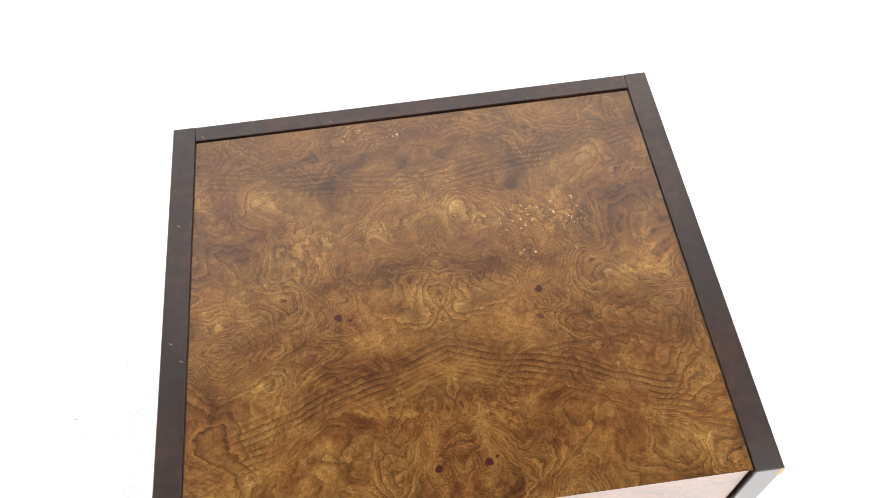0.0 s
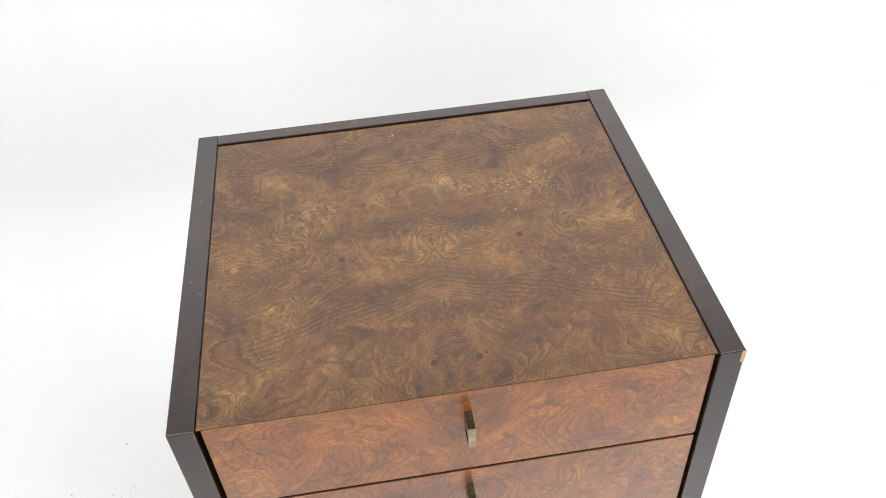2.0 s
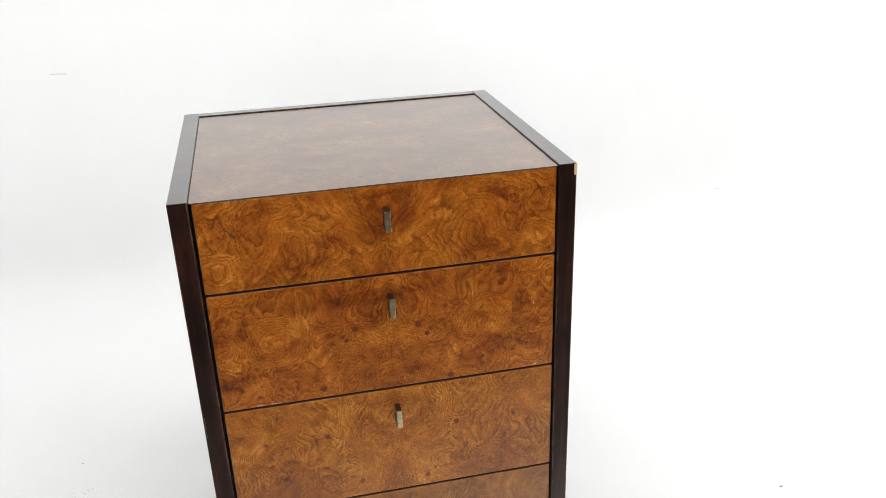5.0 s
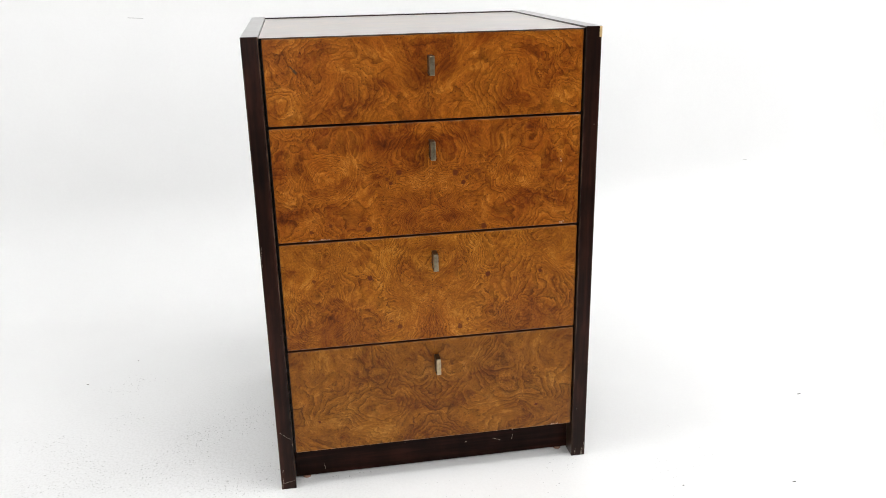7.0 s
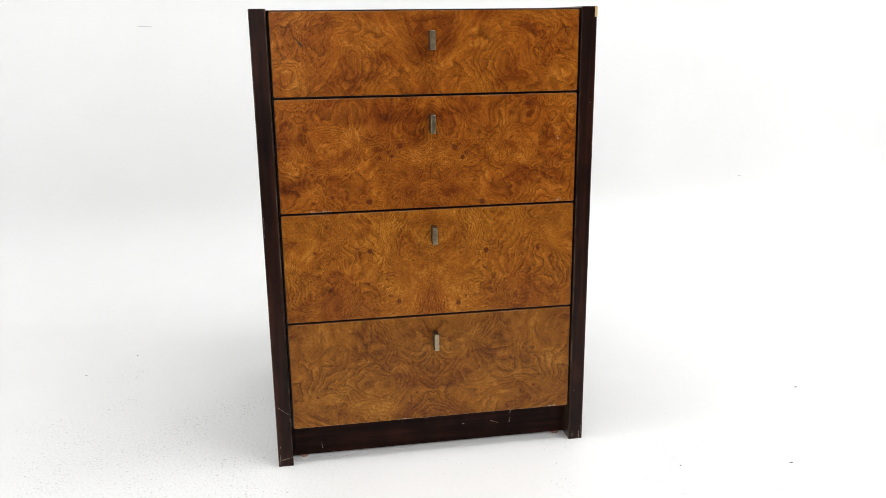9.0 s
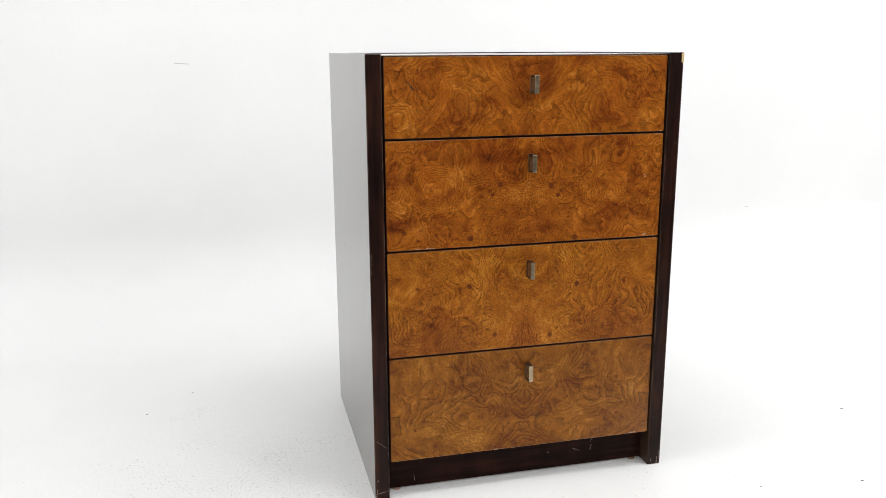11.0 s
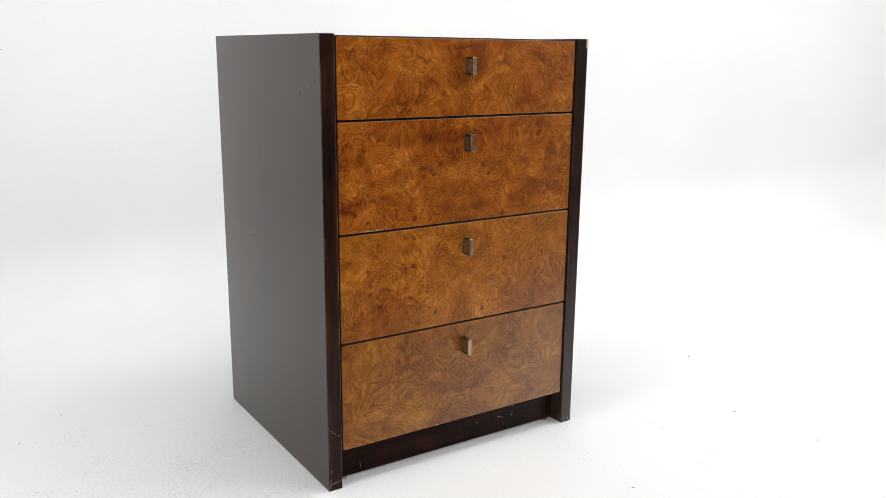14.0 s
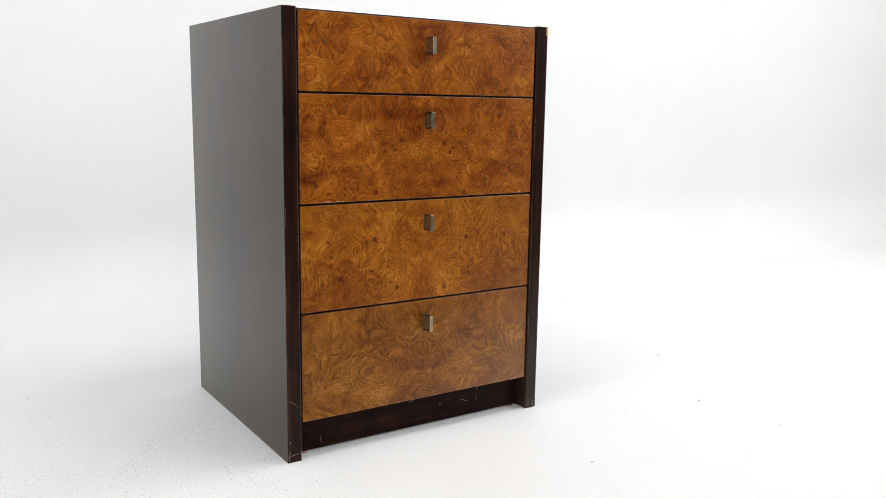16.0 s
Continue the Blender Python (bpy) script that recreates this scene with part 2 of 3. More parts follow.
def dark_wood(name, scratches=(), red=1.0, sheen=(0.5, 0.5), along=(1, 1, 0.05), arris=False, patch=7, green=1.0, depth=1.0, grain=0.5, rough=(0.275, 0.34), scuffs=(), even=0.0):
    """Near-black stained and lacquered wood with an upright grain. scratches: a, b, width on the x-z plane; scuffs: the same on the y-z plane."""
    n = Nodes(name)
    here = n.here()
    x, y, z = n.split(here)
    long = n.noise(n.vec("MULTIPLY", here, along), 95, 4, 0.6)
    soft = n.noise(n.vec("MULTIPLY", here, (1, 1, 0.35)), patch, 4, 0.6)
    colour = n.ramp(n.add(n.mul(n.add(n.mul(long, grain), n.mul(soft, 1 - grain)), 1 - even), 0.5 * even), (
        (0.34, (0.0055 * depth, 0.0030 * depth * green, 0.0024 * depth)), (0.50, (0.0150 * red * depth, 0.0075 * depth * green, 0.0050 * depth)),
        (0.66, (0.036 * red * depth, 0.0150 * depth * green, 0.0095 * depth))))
    worn = 0.0
    flat = n.vec("ADD", n.join(x, z, 0.0), n.vec("SCALE", n.vec("SUBTRACT", n.noise(here, 160, 2, colour=True), (0.5, 0.5, 0.5)), 0.004))
    for a, b, wid in scratches:
        worn = n.math("MAXIMUM", worn, n.mul(n.streak(flat, a, b, wid * 0.7), n.span(n.noise(here, 400, 2), 0.40, 0.58, 0.0, 0.8)))
    if not scuffs:
        d, rnd = n.cells(n.join(n.add(x, n.mul(y, 1.3)), n.add(z, n.mul(y, 0.7)), 0.0), 70)
        nick = n.mul(n.span(d, 0.09, 0.04), n.span(n.split(rnd)[1], 0.975, 0.985))
        worn = n.math("MAXIMUM", worn, n.mul(nick, 0.6))
    bruised = 0.0
    for a, b, wid in scuffs:
        bruised = n.math("MAXIMUM", bruised, n.streak(n.join(y, z, 0.0), a, b, wid))
    if arris:
        off = n.math("ABSOLUTE", n.sub(n.math("ABSOLUTE", n.sub(n.math("ABSOLUTE", x), HALF - THICK / 2)), THICK / 2))
        rubbed = n.mul(n.span(off, 0.0026, 0.0004), n.span(n.noise(n.vec("MULTIPLY", here, (1, 1, 0.3)), 60, 4, 0.7), 0.42, 0.62))
        colour = n.mix(n.mul(rubbed, 0.8), colour, (0.13, 0.080, 0.055))
    colour = n.mix(n.mul(worn, 0.85), colour, (0.36, 0.30, 0.24))
    dull = n.span(n.noise(n.vec("MULTIPLY", here, (1, 1, 0.2)), 12 - 9 * even, 3, 0.6), 0.3, 0.7, *rough)
    height = n.sub(n.mul(long, 0.4 * grain), worn)
    return n.finish(Base_Color=colour, Roughness=n.add(n.add(dull, n.mul(worn, 0.3)), n.mul(bruised, 0.5)), IOR=1.5, Specular_IOR_Level=n.flatter(*sheen), Coat_Weight=n.flatter(0.0, 1.0, 0.62 if scuffs else 0.36, 0.86), Coat_IOR=1.5, Coat_Roughness=0.28, Normal=n.bump(height, 0.0001, 0.1 * (1 - even)))


def white_paint(name, grit=0.0, scuffs=(), relief=0.5):
    """Matt white studio paint, rolled and stippled. grit: how many dark specks; scuffs: a, b, width on the x-z plane."""
    n = Nodes(name)
    here = n.here()
    x, y, z = n.split(here)
    tone = n.noise(here, 1.3, 4, 0.6)
    colour = n.mix(n.span(tone, 0.3, 0.7), (0.745, 0.745, 0.74), (0.78, 0.78, 0.775))
    stipple = n.noise(here, 150, 3, 0.6)
    colour = n.mix(n.span(stipple, 0.35, 0.65, 0.0, 0.04), colour, (0.60, 0.59, 0.57))
    height = n.add(n.mul(stipple, 0.6), n.mul(n.noise(here, 55, 3), 0.6))
    rough = 0.62
    if grit:
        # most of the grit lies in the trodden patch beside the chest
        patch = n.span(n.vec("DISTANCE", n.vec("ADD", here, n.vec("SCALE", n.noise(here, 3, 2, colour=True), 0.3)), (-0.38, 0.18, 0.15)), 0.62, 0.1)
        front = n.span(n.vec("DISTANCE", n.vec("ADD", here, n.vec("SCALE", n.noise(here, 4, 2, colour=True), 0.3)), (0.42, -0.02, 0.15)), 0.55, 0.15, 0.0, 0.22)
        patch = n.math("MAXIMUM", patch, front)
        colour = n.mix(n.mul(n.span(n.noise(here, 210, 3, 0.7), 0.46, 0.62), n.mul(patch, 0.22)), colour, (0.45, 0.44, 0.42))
        dirt = 0.0
        for scale, size, share in ((300, 0.26, 0.84), (150, 0.20, 0.85), (75, 0.10, 0.86)):
            d, rnd = n.cells(n.join(x, y, 0.0), scale)
            some = n.span(n.add(n.split(rnd)[0], n.sub(n.mul(patch, 0.26), n.span(n.noise(here, 7, 3), 0.44, 0.62, 0.22, 0.0))), share + 0.15, share + 0.17)
            reach = n.mul(n.mul(n.span(n.split(rnd)[1], 0, 1, 0.3, 1.2, smooth=False), size), n.span(n.noise(here, 260, 2), 0.3, 0.7, 0.3, 1.7))
            dirt = n.math("MAXIMUM", dirt, n.mul(n.span(n.sub(d, reach), 0.0, -0.07), some))
        colour = n.mix(n.mul(dirt, 0.5 * grit), colour, (0.16, 0.15, 0.14))
        rub = n.span(n.noise(n.vec("MULTIPLY", here, (1, 3, 1)), 9, 5, 0.7), 0.62, 0.78)
        colour = n.mix(n.mul(rub, 0.07), colour, (0.45, 0.42, 0.40))
    for a, b, wid in scuffs:
        colour = n.mix(n.mul(n.streak(n.join(x, z, 0.0), a, b, wid), 0.6), colour, (0.30, 0.29, 0.28))
    return n.finish(Base_Color=colour, Roughness=rough, Normal=n.bump(height, 0.002, relief))


def brass(name, shine=1.0):
    n = Nodes(name)
    here = n.here()
    old = n.noise(here, 150, 4, 0.65)
    colour = n.mix(n.span(old, 0.35, 0.65), (0.26 * shine, 0.205 * shine, 0.130 * shine), (0.38 * shine, 0.310 * shine, 0.205 * shine))
    return n.finish(Base_Color=colour, Metallic=1.0, Roughness=n.span(old, 0.3, 0.7, 0.28, 0.38), Normal=n.bump(old, 0.0001, 0.1))


def plain(name, a, b, scale, rough):
    n = Nodes(name)
    return n.finish(Base_Color=n.mix(n.noise(n.here(), scale, 3, 0.6), a, b), Roughness=rough)


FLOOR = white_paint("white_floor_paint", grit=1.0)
WALL = white_paint("white_wall_paint", relief=0.1, scuffs=(((-0.638, 0.7565), (-0.594, 0.7535), 0.0014), ((1.20, 0.262), (1.215, 0.260), 0.0012)))
CEILING = plain("unseen_dark_ceiling", (0.16, 0.16, 0.16), (0.20, 0.20, 0.20), 3, 0.8)
GREY_WALL = plain("unseen_wall_grey", (0.15, 0.15, 0.15), (0.19, 0.19, 0.19), 3, 0.8)
# for the unseen floor and wall behind the camera, dark to dim reflections
DIM = plain("unseen_dark_grey", (0.05, 0.05, 0.05), (0.07, 0.07, 0.07), 3, 0.8)
DARK = dark_wood("dark_lacquered_wood", red=1.15, sheen=(0.6, 1.0))
SCUFFS = (((0.079, 0.695), (0.074, 0.685), 0.0013), ((0.037, 0.707), (0.032, 0.699), 0.0011), ((0.022, 0.714), (0.018, 0.708), 0.0011), ((0.021, 0.733), (0.018, 0.729), 0.0010), ((0.30, 0.41), (0.33, 0.40), 0.0006))
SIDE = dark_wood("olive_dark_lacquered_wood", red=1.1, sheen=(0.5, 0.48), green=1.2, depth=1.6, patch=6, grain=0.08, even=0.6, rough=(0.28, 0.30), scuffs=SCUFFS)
LIPPING = dark_wood("dark_red_lipping", (
    ((-0.277, 0.116), (-0.258, 0.099), 0.0012), ((-0.257, 0.091), (-0.255, 0.086), 0.0022),
    ((-0.279, 0.012), (-0.256, 0.017), 0.0010), ((-0.279, 0.032), (-0.276, 0.040), 0.0012),
    ((-0.2795, 0.002), (-0.2775, 0.024), 0.0016), ((-0.2560, 0.004), (-0.2545, 0.022), 0.0012), ((-0.278, 0.0008), (-0.262, 0.0010), 0.0010),
    ((0.262, 0.004), (0.263, 0.016), 0.0016), ((0.2745, 0.001), (0.275, 0.016), 0.0016), ((0.2785, 0.002), (0.2790, 0.030), 0.0012), ((-0.2793, 0.42), (-0.2790, 0.46), 0.0007)), red=1.3, sheen=(0.12, 0.9), arris=True, patch=26, depth=0.85)
PLINTH = dark_wood("dark_plinth_wood", (
    ((-0.203, 0.012), (-0.204, 0.026), 0.0011), ((0.148, 0.030), (0.150, 0.041), 0.0010),
    ((0.110, 0.038), (0.127, 0.031), 0.0012), ((0.145, 0.046), (0.157, 0.062), 0.0009),
    ((0.058, 0.036), (0.062, 0.036), 0.0012), ((-0.015, 0.052), (0.010, 0.063), 0.0008)), red=1.3, sheen=(0.05, 0.2), along=(0.06, 1, 1), patch=14, depth=0.6)
BARE = plain("bare_wood", (0.50, 0.33, 0.13), (0.66, 0.48, 0.24), 160, 0.6)
# near-black carcass: the shade inside the drawer gaps is put into its colour
GAP = plain("gap_shade_board", (0.020, 0.012, 0.008), (0.032, 0.018, 0.012), 40, 0.6)
EDGE = plain("stained_veneer_edge", (0.050, 0.016, 0.007), (0.090, 0.032, 0.013), 90, 0.4)
# one brass in two brightnesses: reflected dark and reflected light put into the colour
BRASS = brass("shaded_brass", 0.36)
BRIGHT = brass("lit_brass", 1.25)
RUST = plain("rusty_glide", (0.20, 0.10, 0.07), (0.34, 0.20, 0.14), 200, 0.6)
GREY = plain("grey_grit", (0.10, 0.10, 0.10), (0.22, 0.21, 0.20), 300, 0.8)
# clouded figure of each leaf of veneer
DRAWER_ONE_DARK = (
    (-0.177, 0.771, 0.032, 0.008, -0.08), (-0.198, 0.756, 0.009, 0.006, -0.09), (-0.064, 0.709, 0.027, 0.014, -0.11), (-0.105, 0.68, 0.027, 0.013, -0.1), (-0.227, 0.683, 0.021, 0.009, -0.1), (-0.014, 0.655, 0.028, 0.013, -0.07),
    (-0.017, 0.765, 0.018, 0.014, -0.08), (-0.124, 0.765, 0.011, 0.005, -0.06), (0.03, 0.766, 0.018, 0.011, -0.08), (0.182, 0.753, 0.022, 0.009, -0.08), (0.202, 0.703, 0.019, 0.015, -0.1), (0.214, 0.725, 0.018, 0.01, -0.08),
    (0.252, 0.75, 0.006, 0.027, -0.1), (0.23, 0.703, 0.009, 0.012, -0.08), (0.033, 0.733, 0.009, 0.023, -0.06),)
DRAWER_ONE_LIGHT = (
    (-0.077, 0.765, 0.021, 0.013, 0.08), (-0.121, 0.724, 0.027, 0.011, 0.07), (-0.143, 0.694, 0.027, 0.015, 0.07), (-0.234, 0.727, 0.018, 0.017, 0.06), (-0.217, 0.663, 0.018, 0.012, 0.06), (0.015, 0.708, 0.014, 0.018, 0.07),
    (0.072, 0.736, 0.021, 0.011, 0.08), (0.176, 0.734, 0.019, 0.011, 0.08), (0.093, 0.667, 0.025, 0.009, 0.06), (0.029, 0.698, 0.018, 0.011, 0.07),)
DRAWER_TWO_DARK = (
    (-0.109, 0.605, 0.023, 0.009, -0.11), (-0.066, 0.611, 0.028, 0.009, -0.1), (-0.022, 0.616, 0.025, 0.011, -0.1), (-0.023, 0.579, 0.019, 0.016, -0.1), (-0.235, 0.574, 0.024, 0.014, -0.09), (-0.233, 0.504, 0.027, 0.014, -0.11),
    (-0.158, 0.542, 0.043, 0.011, -0.11), (-0.136, 0.556, 0.019, 0.012, -0.1), (-0.089, 0.566, 0.01, 0.01, -0.12), (-0.144, 0.511, 0.028, 0.014, -0.06), (0.025, 0.618, 0.035, 0.012, -0.11), (0.166, 0.629, 0.013, 0.009, -0.12),
    (0.214, 0.574, 0.026, 0.011, -0.09), (0.214, 0.545, 0.031, 0.011, -0.1), (0.138, 0.52, 0.03, 0.007, -0.1), (0.148, 0.504, 0.027, 0.015, -0.07), (0.164, 0.592, 0.016, 0.012, -0.06), (0.131, 0.561, 0.02, 0.013, -0.09),
    (0.027, 0.481, 0.026, 0.016, -0.06),)
DRAWER_TWO_LIGHT = (
    (-0.131, 0.584, 0.024, 0.015, 0.09), (-0.17, 0.602, 0.027, 0.008, 0.08), (-0.006, 0.555, 0.035, 0.016, 0.12), (-0.219, 0.532, 0.024, 0.011, 0.08), (-0.2, 0.487, 0.021, 0.014, 0.07), (-0.166, 0.558, 0.013, 0.007, 0.09),
    (0.129, 0.602, 0.018, 0.012, 0.09), (0.23, 0.599, 0.02, 0.016, 0.08), (0.189, 0.48, 0.03, 0.016, 0.07), (0.069, 0.502, 0.027, 0.013, 0.06), (0.151, 0.544, 0.013, 0.006, 0.09),)
DRAWER_THREE_DARK = (
    (-0.208, 0.348, 0.022, 0.006, -0.1), (-0.169, 0.352, 0.022, 0.008, -0.1), (-0.23, 0.405, 0.013, 0.006, -0.07), (-0.174, 0.322, 0.022, 0.007, -0.09), (-0.24, 0.272, 0.028, 0.007, -0.1), (-0.058, 0.285, 0.029, 0.017, -0.05),
    (-0.13, 0.382, 0.011, 0.006, -0.08), (-0.059, 0.395, 0.02, 0.03, -0.04),)
DRAWER_THREE_LIGHT = (
    (-0.107, 0.401, 0.042, 0.015, 0.07), (-0.081, 0.423, 0.029, 0.012, 0.06), (-0.14, 0.363, 0.014, 0.009, 0.09), (-0.209, 0.433, 0.015, 0.013, 0.05), (-0.084, 0.314, 0.036, 0.012, 0.06), (-0.203, 0.377, 0.022, 0.013, 0.06),)
DRAWER_FOUR_DARK = (
    (-0.122, 0.237, 0.01, 0.014, -0.1), (-0.129, 0.201, 0.024, 0.008, -0.1), (-0.091, 0.228, 0.048, 0.006, -0.08), (0.104, 0.192, 0.033, 0.01, -0.12), (0.053, 0.143, 0.018, 0.008, -0.08), (0.165, 0.116, 0.047, 0.017, -0.09),
    (-0.017, 0.139, 0.029, 0.013, -0.07), (-0.182, 0.1, 0.022, 0.009, -0.06), (-0.023, 0.236, 0.028, 0.008, -0.07), (0.147, 0.227, 0.034, 0.008, -0.06),)
DRAWER_FOUR_LIGHT = (
    (-0.214, 0.234, 0.019, 0.025, 0.07), (-0.148, 0.17, 0.032, 0.015, 0.07), (-0.219, 0.138, 0.027, 0.017, 0.05), (-0.094, 0.101, 0.032, 0.014, 0.06), (-0.053, 0.168, 0.025, 0.011, 0.06), (0.226, 0.164, 0.026, 0.018, 0.08),
    (0.094, 0.142, 0.029, 0.015, 0.06), (0.203, 0.146, 0.026, 0.013, 0.05),)
TOP_LEAF_DARK = (
    (0.056, 0.352, 0.055, 0.015, -0.1), (-0.066, 0.404, 0.032, 0.018, -0.08), (-0.118, 0.38, 0.05, 0.011, -0.09), (-0.035, 0.324, 0.018, 0.014, -0.1), (0.208, 0.324, 0.036, 0.029, -0.07), (0.056, 0.27, 0.023, 0.034, -0.08),
    (-0.206, 0.325, 0.061, 0.028, -0.06), (-0.084, 0.159, 0.049, 0.013, -0.11), (-0.221, 0.132, 0.037, 0.014, -0.1), (0.162, 0.148, 0.022, 0.018, -0.1), (0.058, 0.109, 0.068, 0.012, -0.09), (-0.089, 0.09, 0.062, 0.012, -0.1),
    (0.215, 0.146, 0.033, 0.018, -0.06), (0.077, 0.067, 0.046, 0.014, -0.07),)
TOP_LEAF_LIGHT = (
    (-0.176, 0.277, 0.053, 0.041, 0.07), (-0.229, 0.231, 0.029, 0.038, 0.08), (0.028, 0.333, 0.037, 0.02, 0.09), (0.221, 0.231, 0.051, 0.033, 0.08), (0.241, 0.1, 0.026, 0.033, 0.06), (-0.054, 0.18, 0.033, 0.019, 0.06),
    (-0.011, 0.212, 0.034, 0.026, 0.07), (-0.189, 0.148, 0.043, 0.021, 0.08), (0.194, 0.028, 0.039, 0.022, 0.08), (-0.102, 0.065, 0.031, 0.016, 0.06), (0.176, 0.441, 0.058, 0.025, 0.05),)
AMBER = (1.0, 0.92, 0.79)
BURL_TOP = burl("burl_top", (0, 1), 4.6,
    knots=((-0.023, 0.042, 0.0042, 1.0), (0.023, 0.043, 0.0044, 1.0), (0.031, 0.047, 0.0018, 1.0), (0.101, 0.214, 0.0042, 0.95),
           (0.096, 0.183, 0.0040, 0.6), (-0.104, 0.210, 0.0042, 0.9), (-0.093, 0.206, 0.0022, 0.9), (-0.02, 0.055, 0.0020, 0.7)),
    eyes=((0.0, 0.30, 0.09, 0.12), (-0.22, 0.20, 0.07, 0.12), (0.21, 0.12, 0.09, 0.16), (0.10, 0.245, 0.06, 0.12), (-0.03, 0.325, 0.03, 0.10)),
    bands=((0.150, 0.33, 0.042), (0.372, -0.12, 0.030)),
    chips=((0.092, 0.303, 0.042, -0.002), (0.145, 0.306, 0.046, -0.006), (-0.075, 0.443, 0.034, -0.004), (-0.025, 0.447, 0.024, -0.004), (0.100, 0.255, 0.026, -0.014)), clouds=TOP_LEAF_DARK + TOP_LEAF_LIGHT, tone=0.60, gold=1.34, figure=1.15, gloss=(0.28, 0.33), sheen=(0.08, 0.68), rise=(0.05, 0.25), blotch=0.25, ruddy=0.1, knot=0.35, veiled=0.16, coat=(0.40, 0.82))
BURL_ONE = burl("burl_drawer_first", (0, 2), 11.7, knots=((-0.195, 0.759, 0.0020, 1.0),),
    eyes=((-0.13, 0.70, 0.08, 0.14), (0.14, 0.70, 0.09, 0.14), (0.0, 0.66, 0.06, 0.10)), scars=(((-0.212, 0.740), (-0.204, 0.731), 0.0014), ((-0.207, 0.734), (-0.202, 0.728), 0.0030)), rim=0.7812, nicks=(((0.243, 0.6500), (0.249, 0.6505), 0.0010),), figure=0.94, tone=1.30, gold=0.98, lean=(1.1, 0.9), pitch=32.0, clouds=DRAWER_ONE_DARK + DRAWER_ONE_LIGHT, amber=AMBER)
BURL_TWO = burl("burl_drawer_second", (0, 2), 23.4,
    knots=((-0.051, 0.565, 0.0052, 0.75), (-0.071, 0.556, 0.0036, 0.7), (-0.065, 0.549, 0.0038, 0.85), (-0.104, 0.473, 0.0054, 0.85), (-0.197, 0.475, 0.0034, 0.7),
           (-0.166, 0.483, 0.0032, 0.7), (0.042, 0.560, 0.0052, 0.75), (0.055, 0.543, 0.0036, 0.9), (0.061, 0.551, 0.0034, 0.7), (0.089, 0.465, 0.0054, 0.8),
           (0.164, 0.632, 0.0055, 0.35), (0.079, 0.559, 0.0065, 0.35), (-0.239, 0.551, 0.0055, 0.3)),
    eyes=((-0.026, 0.551, 0.035, 0.13), (0.020, 0.549, 0.035, 0.13), (-0.163, 0.557, 0.055, 0.20), (0.148, 0.542, 0.055, 0.20), (0.0, 0.43, 0.10, 0.30)), rim=0.6455, nicks=(((-0.205, 0.4600), (-0.165, 0.4605), 0.0012), ((0.220, 0.4625), (0.229, 0.4630), 0.0022), ((0.2205, 0.567), (0.2210, 0.573), 0.0010)), tone=1.22, gold=0.95, figure=1.06, clouds=DRAWER_TWO_DARK + DRAWER_TWO_LIGHT, amber=AMBER)
BURL_THREE = burl("burl_drawer_third", (0, 2), 37.9,
    knots=((-0.105, 0.387, 0.0050, 0.85), (0.096, 0.379, 0.0050, 0.9), (-0.199, 0.389, 0.0034, 0.75), (0.189, 0.378, 0.0034, 0.85), (-0.169, 0.378, 0.0032, 0.6),
           (0.160, 0.369, 0.0034, 0.5), (-0.021, 0.395, 0.0036, 0.5), (-0.072, 0.306, 0.0034, 0.6), (-0.058, 0.294, 0.0042, 0.7), (0.046, 0.286, 0.0048, 0.75), (0.060, 0.299, 0.0032, 0.6)),
    eyes=((-0.241, 0.432, 0.03, 0.15), (0.233, 0.422, 0.03, 0.15), (-0.177, 0.431, 0.045, 0.20), (-0.206, 0.374, 0.07, 0.20), (-0.166, 0.307, 0.055, 0.20), (0.153, 0.295, 0.055, 0.20), (0.0, 0.40, 0.10, 0.25)), rim=0.4555, tone=1.28, gold=1.08, figure=1.12, clouds=DRAWER_THREE_DARK + DRAWER_THREE_LIGHT, amber=AMBER)
BURL_FOUR = burl("burl_drawer_fourth", (0, 2), 52.2, knots=((-0.207, 0.126, 0.0026, 0.8), (0.186, 0.117, 0.0030, 0.9)),
    eyes=((-0.10, 0.14, 0.09, 0.16), (0.13, 0.19, 0.08, 0.12), (0.0, 0.04, 0.10, 0.30)), rim=0.2640, nicks=(((0.214, 0.0710), (0.230, 0.0725), 0.0018), ((-0.06, 0.0700), (-0.04, 0.0703), 0.0009)), figure=1.05, tone=0.88, gold=1.10, lean=(0.9, -0.8), pitch=27.0, clouds=DRAWER_FOUR_DARK + DRAWER_FOUR_LIGHT, amber=AMBER, ruddy=0.1)


# ---- mesh helpers ----
def block(bm, x0, x1, y0, y1, z0, z1, bevel=0.0, segments=2):
    """A box, its edges rounded, into bm."""
    made = bmesh.ops.create_cube(bm, size=1, matrix=Matrix.Translation(((x0 + x1) / 2, (y0 + y1) / 2, (z0 + z1) / 2)) @ Matrix.Diagonal((x1 - x0, y1 - y0, z1 - z0, 1)))
    if bevel:
        edges = list({e for v in made["verts"] for e in v.link_edges})
        bmesh.ops.bevel(bm, geom=edges, offset=bevel, segments=segments, profile=0.5, affect="EDGES")
    return bm


def part(name, bm, materials, parent=None, label=""):
    """One mesh object under a thing or a part; a face's material is the one whose number it carries."""
    mesh = bpy.data.meshes.new(name)
    bm.to_mesh(mesh)
    bm.free()
    for m in materials if isinstance(materials, (list, tuple)) else (materials,):
        mesh.materials.append(m)
    ob = new(name, mesh)
    ob.parent = parent
    if label:
        tagged(ob, label)
    return ob


